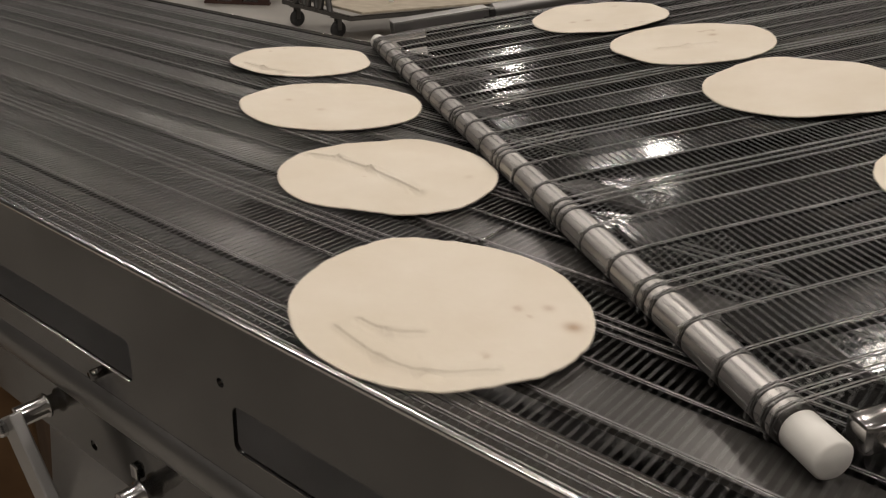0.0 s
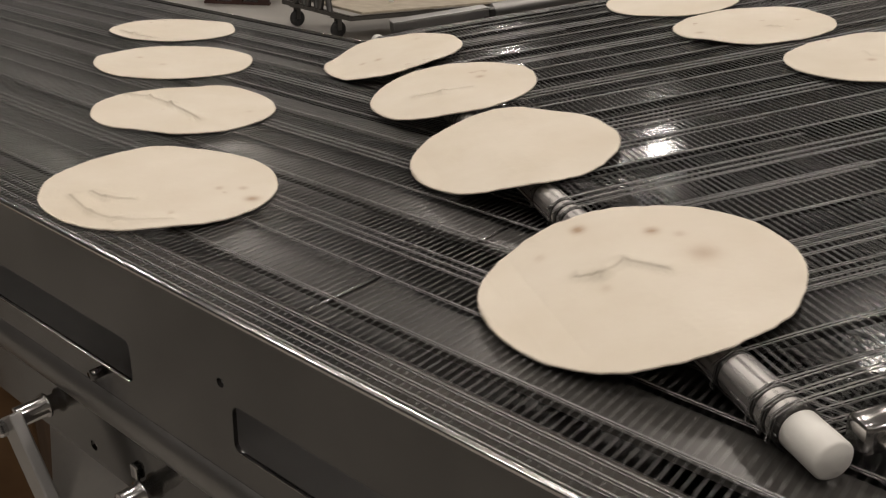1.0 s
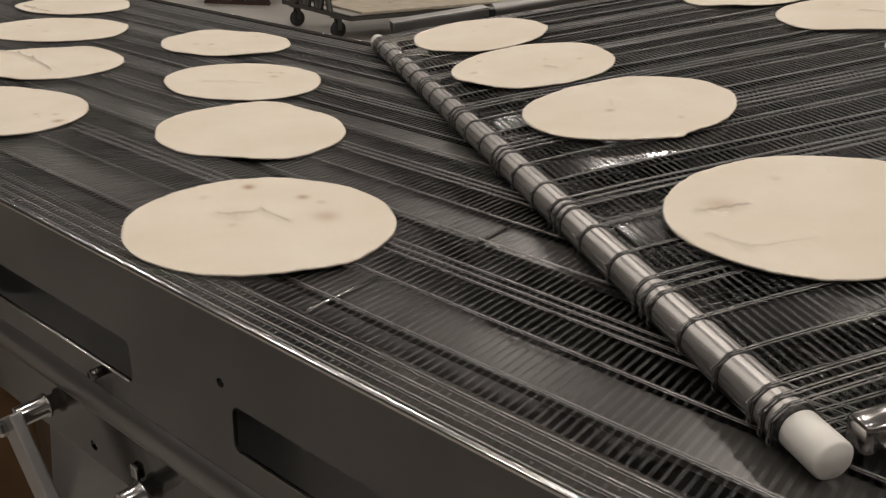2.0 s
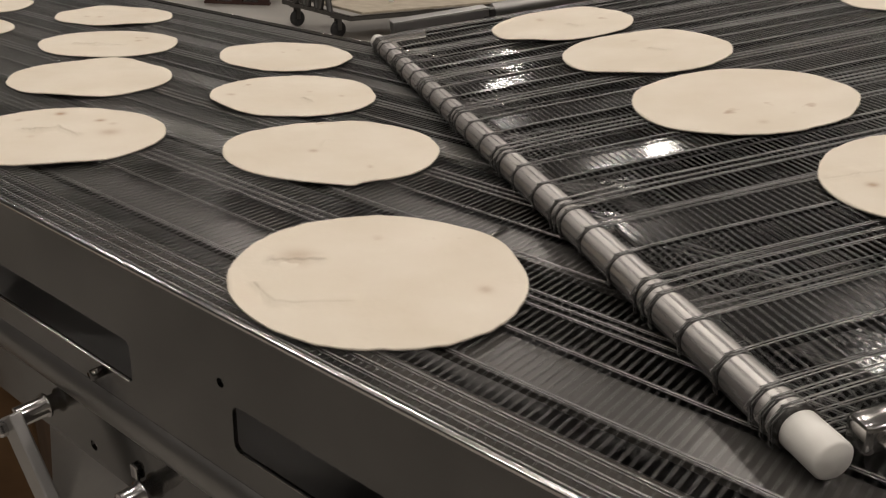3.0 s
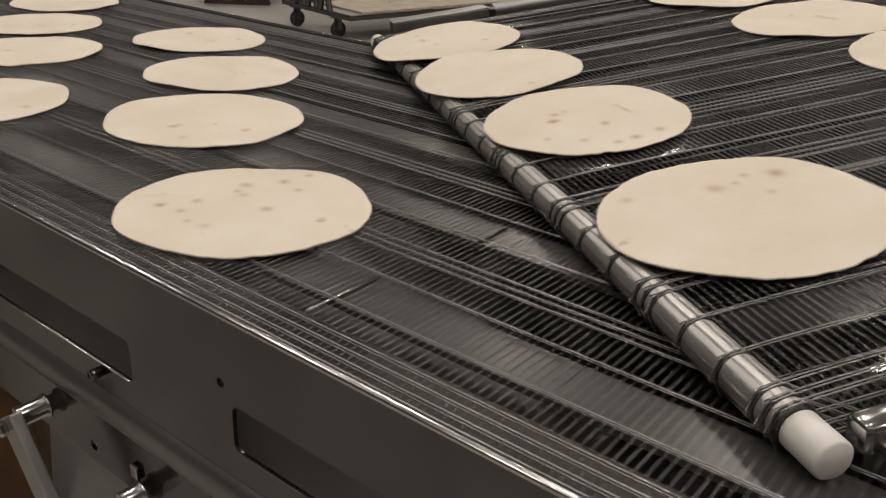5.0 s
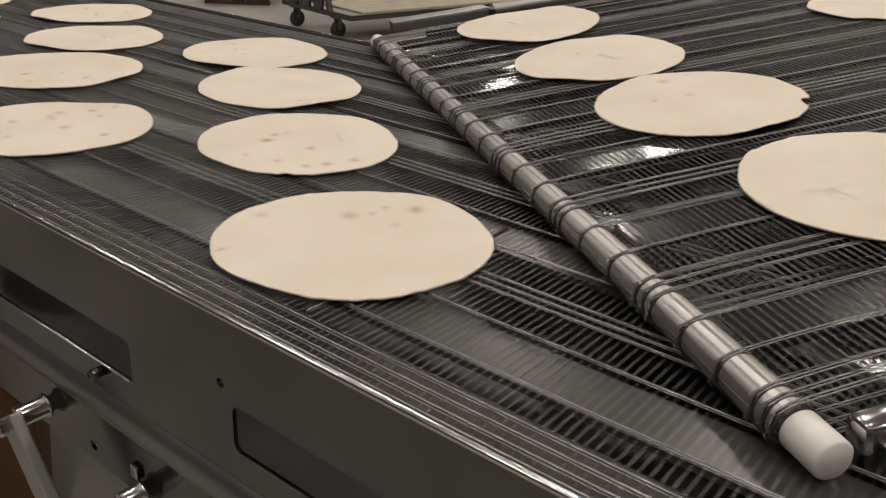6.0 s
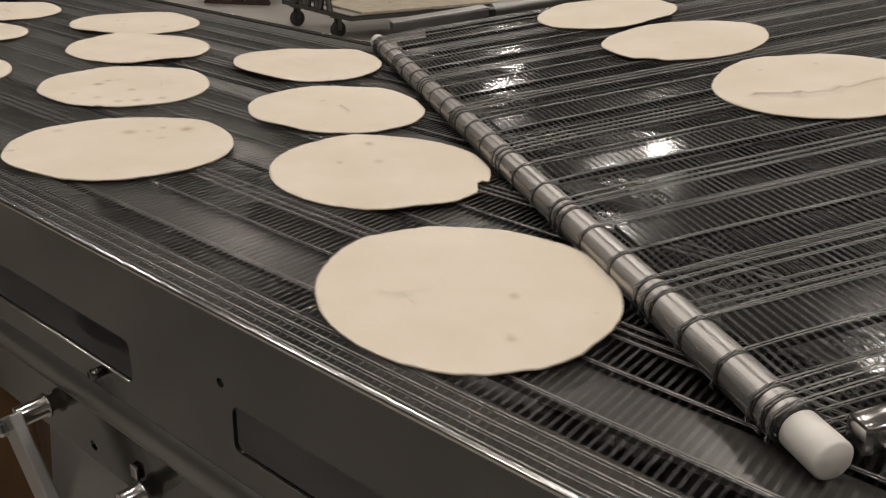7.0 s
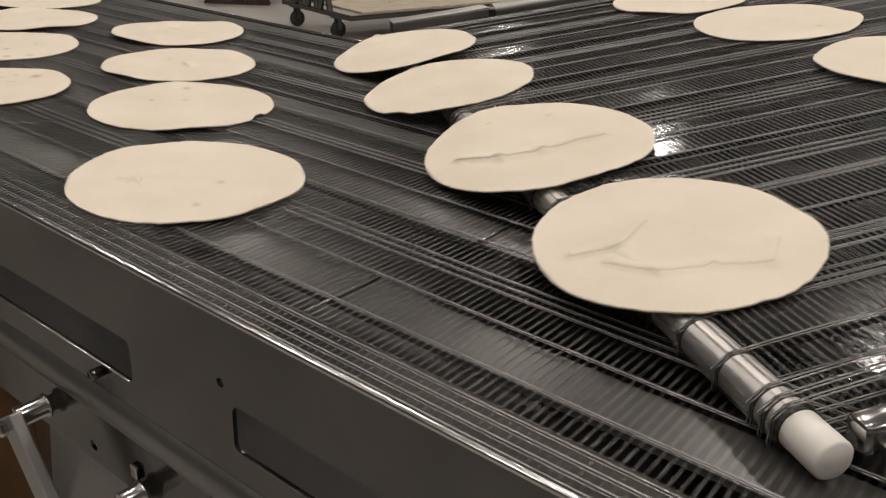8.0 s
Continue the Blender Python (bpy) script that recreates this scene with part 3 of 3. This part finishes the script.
def sheet_poses(row, col, t):
    """The pose of the tortilla as a whole and of each strip in its space."""
    c, k = plan_at(row, col, t)
    w = c.dot(E_U) - NOSE_U
    tilt = math.degrees(math.atan((height(w - 0.03, w) - height(w + 0.03, w)) / 0.06))
    body = pose(c.x, c.y, height(w, w) + 0.0006, 0, tilt, AZ_U)
    long = LENGTH[row][col]
    ds = 2 * long / STRIPS
    mids = [-long + ds * (i + 0.5) for i in range(STRIPS)]
    turn = pose(0, 0, 0, 0, 0, AZ_U)
    strips = [None] * STRIPS
    for way in (1, -1):
        x, z = 0.0, height(w, w)
        order = [i for i in range(STRIPS) if mids[i] * way > 0]
        order.sort(key=lambda i: abs(mids[i]))
        for i in order:
            a = math.atan((height(w + x + way * ds, w) - z) / ds)
            mid, up = x + way * ds / 2 * math.cos(a), z + ds / 2 * math.sin(a)
            x, z = x + way * ds * math.cos(a), z + ds * math.sin(a)
            world_m = Matrix.Translation((c.x, c.y, up + SKIN + 0.0004)) @ turn @ pose(mid, 0, 0, 0, -way * math.degrees(a), 0) @ pose(-mids[i], 0, -SKIN)
            strips[i] = body.inverted() @ world_m
    return body, strips, w


def tortilla(row, col):
    rnd = random.Random(ord(row) * 10 + col)
    key = row + str(col + 1)
    look_of = "round pale flour tortilla on the wire belt"
    if key in NOTCHES:
        look_of = "pale flour tortilla with a torn edge on the wire belt"
    elif key in FOLDS and key in SPOTS:
        look_of = "creased pale flour tortilla with toasted brown spots on the belt"
    elif key in FOLDS:
        look_of = "pale flour tortilla with a raised crease on the wire belt"
    elif key in SPOTS:
        look_of = "pale flour tortilla with small toasted brown spots on the belt"
    t = thing("tortilla", Matrix(), look_of, "tortilla", "tortillas on the conveyors")
    off = (rnd.uniform(0, 50), rnd.uniform(0, 50))
    ph = [rnd.uniform(0, 6.28) for _ in range(6)]
    size, long = SIZE[row][col] * UNIT, LENGTH[row][col]
    spots = list(SPOTS.get(row + str(col + 1), []))
    for _ in range(rnd.choice((0, 1, 2, 3))):
        a, d = rnd.uniform(0, 6.28), rnd.uniform(0.02, 0.10)
        spots.append((d * math.cos(a), d * math.sin(a), rnd.uniform(0.003, 0.006), rnd.uniform(0.2, 0.5)))
    creases = list(FOLDS.get(row + str(col + 1), []))
    if not creases and rnd.random() < 0.6:
        a, d, g, ln = rnd.uniform(0, 6.28), rnd.uniform(0, 0.06), rnd.uniform(1.2, 2.2), rnd.uniform(0.012, 0.035)
        x, y = d * math.cos(a), d * math.sin(a)
        creases.append((x, y, x + ln * math.cos(g), y + ln * math.sin(g), rnd.uniform(0.0008, 0.0022)))

    def edge(x, side):
        base = math.sqrt(max(0.0, 1 - (x / long) ** 2)) * size
        for nx0, nw, nd, ns in NOTCHES.get(row + str(col + 1), []):
            if ns == side:
                base *= 1 - nd * math.exp(-((x - nx0) / nw) ** 4)
        a = math.atan2(side * base, x)
        return side * base * (1 + 0.007 * math.sin(3 * a + ph[0]) + 0.006 * math.sin(5 * a + ph[1]) + 0.006 * math.sin(11 * a + ph[2]) + 0.0045 * math.sin(23 * a + ph[3]) + 0.003 * math.sin(41 * a + ph[5]))

    def lift(x, y):
        r = math.hypot(x, y) / long
        a = math.atan2(y, x)
        h = 0.0016 * noise.noise(Vector((x * 14 + off[0], y * 14 + off[1], 0))) + 0.0016
        h += 0.0035 * max(0.0, math.sin(2 * a + ph[4])) ** 4 * max(0.0, r - 0.72) / 0.28
        h += CURLS.get(row + str(col + 1), 0.0) * (abs(x) / long) ** 3
        for x0, y0, x1, y1, hh in creases:
            ex, ey = x1 - x0, y1 - y0
            ll = math.hypot(ex, ey) + 1e-6
            k = ((x - x0) * ex + (y - y0) * ey) / ll
            across = ((y - y0) * ex - (x - x0) * ey) / ll
            out = max(0.0, -k, k - ll)
            wide = 0.0026 if across < 0 else 0.013
            h += 1.5 * hh * math.exp(-(across / wide) ** 2 - (out / 0.006) ** 2)
        return h

    def nearest_fold(x, y):
        best = (0.02, 0.0, 9.0)
        for x0, y0, x1, y1, hh in creases:
            ex, ey = x1 - x0, y1 - y0
            ll = math.hypot(ex, ey) + 1e-6
            k = ((x - x0) * ex + (y - y0) * ey) / ll
            across = ((y - y0) * ex - (x - x0) * ey) / ll
            out = max(0.0, -k, k - ll)
            far = abs(across) + 1.5 * out
            if far < best[2]:
                best = (max(-0.02, min(0.02, across)), min(1.0, hh / 0.003) * math.exp(-(out / 0.006) ** 2 - (far / 0.010) ** 2), far)
        return best[:2]

    ds = 2 * long / STRIPS
    pieces = []
    nx, ny = 9, 60
    for i in range(STRIPS):
        bm = bmesh.new()
        uv = bm.loops.layers.uv.new("place")
        toast = bm.verts.layers.float.new("toast")
        fold_d = bm.verts.layers.float.new("fold_d")
        fold_k = bm.verts.layers.float.new("fold_k")
        top, low = [], []
        for k in range(nx + 1):
            x = -long + ds * (i + k / nx)
            x = max(-long * 0.996, min(long * 0.996, x))
            y0, y1 = edge(x, -1), edge(x, 1)
            ta, lo = [], []
            for j in range(ny + 1):
                f = j / ny
                f = 0.5 - 0.5 * math.cos(math.pi * f) * (0.5 + 0.5 * abs(math.cos(math.pi * f)))
                y = y0 + (y1 - y0) * f
                h = lift(x, y)
                rim = 1.0 if 0 < j < ny and abs(x) < long * 0.99 else 0.45
                v = bm.verts.new((x, y, h + 0.0022 * rim))
                v[toast] = min(0.9, sum(1.1 * p * math.exp(-((x - sx) ** 2 + (y - sy) ** 2) / (sr * sr)) for sx, sy, sr, p in spots))
                v[fold_d], v[fold_k] = nearest_fold(x, y)
                ta.append(v)
                if j % 10 == 0:
                    lo.append(bm.verts.new((x, y, h if 0 < j < ny else h + 0.0004)))
            top.append(ta)
            low.append(lo)
        for k in range(nx):
            for j in range(ny):
                bm.faces.new((top[k][j], top[k + 1][j], top[k + 1][j + 1], top[k][j + 1]))
            for j in range(ny // 10):
                bm.faces.new((low[k][j], low[k][j + 1], low[k + 1][j + 1], low[k + 1][j]))
            bm.faces.new((top[k][0], low[k][0], low[k + 1][0], top[k + 1][0]))
            bm.faces.new((top[k][ny], top[k + 1][ny], low[k + 1][-1], low[k][-1]))
        if i in (0, STRIPS - 1):
            k = 0 if i == 0 else nx
            for j in range(ny // 10):
                q = (*top[k][j * 10:j * 10 + 11], low[k][j + 1], low[k][j])
                bm.faces.new(q if i == 0 else q[::-1])
        for f in bm.faces:
            for lp in f.loops:
                lp[uv].uv = (lp.vert.co.x + off[0], lp.vert.co.y + off[1])
        pieces.append(part("strip", bm, DOUGH, t, "", True))
    return t, pieces


TORTILLAS = {(r, c): tortilla(r, c) for r in COLUMNS for c in range(4)}

# ---------------------------------------------------------------- things beyond the conveyors
def platform_cart():
    t = thing("platform_cart", pose(-0.70, 6.60, 0, 0, 0, 42),
              "low steel cart with a pale board on casters, on the floor", "cart")
    bm = bmesh.new()
    box(bm, 0, 1.7, 0.0, 0.62, 0.205, 0.225, 0.004)
    part("board", bm, BOARD, t, "pale worn board")
    for y0, y1 in ((-0.012, 0.02), (0.95, 0.985)):
        bm = bmesh.new()
        box(bm, -0.12, 1.5, y0, y1, 0.165, 0.2, 0.003)
        part("frame_rail", bm, STEEL_PLATE, t)
    for x0, x1 in ((-0.12, -0.08), (1.46, 1.5)):
        bm = bmesh.new()
        box(bm, x0, x1, 0.02, 0.95, 0.165, 0.2, 0.003)
        part("frame_rail", bm, STEEL_PLATE, t)
    # upright handle frame: splayed braces on the end rail
    for y in (0.36, 0.54, 0.72):
        for d in (-0.07, 0.07):
            bm = bmesh.new()
            rod(bm, (-0.10, y + d, 0.19), (-0.10, y, 0.42), 0.024, 12)
            part("brace", bm, STEEL_DARK, t)
    bm = bmesh.new()
    box(bm, -0.118, -0.082, 0.28, 0.80, 0.40, 0.44, 0.004)
    part("handle_bar", bm, STEEL_PLATE, t)
    bm = bmesh.new()
    rod(bm, (0.55, 0.35, 0.225), (0.55, 0.35, 0.5), 0.022, 14)
    part("post", bm, PLASTIC_WHITE, t, "pale post on the board")
    for x, y in ((-0.06, 0.24), (-0.06, 0.84), (1.42, 0.05), (1.42, 0.9)):
        bm = bmesh.new()
        box(bm, x - 0.045, x + 0.045, y - 0.045, y + 0.045, 0.152, 0.165, 0.002)
        for d in (-0.024, 0.024):
            box(bm, x - 0.02, x + 0.02, y + d - 0.002, y + d + 0.002, 0.06, 0.155, 0.001)
        c = part("caster", bm, STEEL_DARK, t, "steel swivel caster with a black wheel")
        bm = bmesh.new()
        m, L = between((x, y - 0.018, 0.065), (x, y + 0.018, 0.065))
        turned(bm, [(0.03, 0), (0.058, 0), (0.065, 0.006), (0.065, L - 0.006), (0.058, L), (0.03, L)], m, 24)
        part("wheel", bm, RUBBER, c, "black rubber wheel", True)


def wooden_pallet():
    t = thing("pallet", pose(-2.38, 8.2, 0, 0, 0, 3), "dark reddish wooden pallet on the floor", "pallet")
    for y in (0.05, 0.5, 0.95):
        bm = bmesh.new()
        box(bm, 0, 0.62, y - 0.045, y + 0.045, 0.0, 0.02, 0.003)
        part("runner", bm, PALLET, t)
        for x in (0.06, 0.31, 0.56):
            bm = bmesh.new()
            box(bm, x - 0.05, x + 0.05, y - 0.045, y + 0.045, 0.02, 0.1, 0.003)
            part("block", bm, PALLET, t)
    for k in range(7):
        bm = bmesh.new()
        box(bm, 0, 0.62, 0.0 + k * 0.15, 0.11 + k * 0.15, 0.1, 0.12, 0.003)
        part("deck_board", bm, PALLET, t)


def cardboard_box():
    t = thing("cardboard_box", pose(-1.226, 1.038, 0, 0, 0, 25.6), "brown cardboard box on the floor under the conveyor", "box")
    bm = bmesh.new()
    box(bm, 0, 0.54, 0, 0.5, 0, 0.46, 0.006)
    part("carton", bm, CARDBOARD, t)
    for y0, y1 in ((0.0, 0.247), (0.253, 0.5)):
        bm = bmesh.new()
        box(bm, 0.002, 0.538, y0, y1, 0.46, 0.465, 0.001)
        part("flap", bm, CARDBOARD, t)
    bm = bmesh.new()
    box(bm, -0.001, 0.541, 0.225, 0.275, 0.465, 0.4665)
    part("tape", bm, BOARD, t, "pale packing tape")


platform_cart()
wooden_pallet()
cardboard_box()


def motions():
    shift = V_L * 8.0
    walk(LOWER_BELT, [(0, pose(0, 0, 0)), (4, pose(shift / 2, 0, 0)), (8, pose(shift, 0, 0))])
    walk(RETURN_RUN, [(0, pose(0, 0, 0)), (4, pose(-shift / 2, 0, 0)), (8, pose(-shift, 0, 0))])
    # links of the upper belt run down to the nose, round it and back beneath
    wrap = math.pi * ROLL_R

    bend = math.degrees(math.atan(2 * DIP / 0.09))

    def link_pose(q):
        if q < -0.09:
            return pose(NOSE_X + q, 0, 0)
        if q < 0:
            k = (q + 0.09) / 0.09
            return pose(NOSE_X + q, 0, -DIP * k * k, 0, bend * k, 0)
        if q < wrap:
            a = q / ROLL_R
            return pose(NOSE_X + ROLL_R * math.sin(a), 0, -DIP + ROLL_R * (math.cos(a) - 1), 0, math.degrees(a), 0)
        return pose(NOSE_X + wrap - q, 0, -DIP - 2 * ROLL_R, 0, 180, 0)

    for i, ob in enumerate(LINKS):
        q0 = 0.02 - i * LINK
        times = {0.0, 8.0}
        for f in range(241):
            q = q0 + V_U * f / 30
            if -0.12 < q < wrap + 0.03:
                times.add(f / 30)
        walk(ob, [(t, link_pose(q0 + V_U * t)) for t in sorted(times)])
    for (row, col), (body, pieces) in TORTILLAS.items():
        past = (NOSE_U - UP[row][col][0] * UNIT) / V_U
        times = {0.0, 8.0}
        for f in range(241):
            if past - 0.5 < f / 30 < past + 1.0:
                times.add(f / 30)
        rows = [(t, sheet_poses(row, col, t)) for t in sorted(times)]
        walk(body, [(t, p[0]) for t, p in rows])
        for i, ob in enumerate(pieces):
            walk(ob, [(t, p[1][i]) for t, p in rows])


motions()
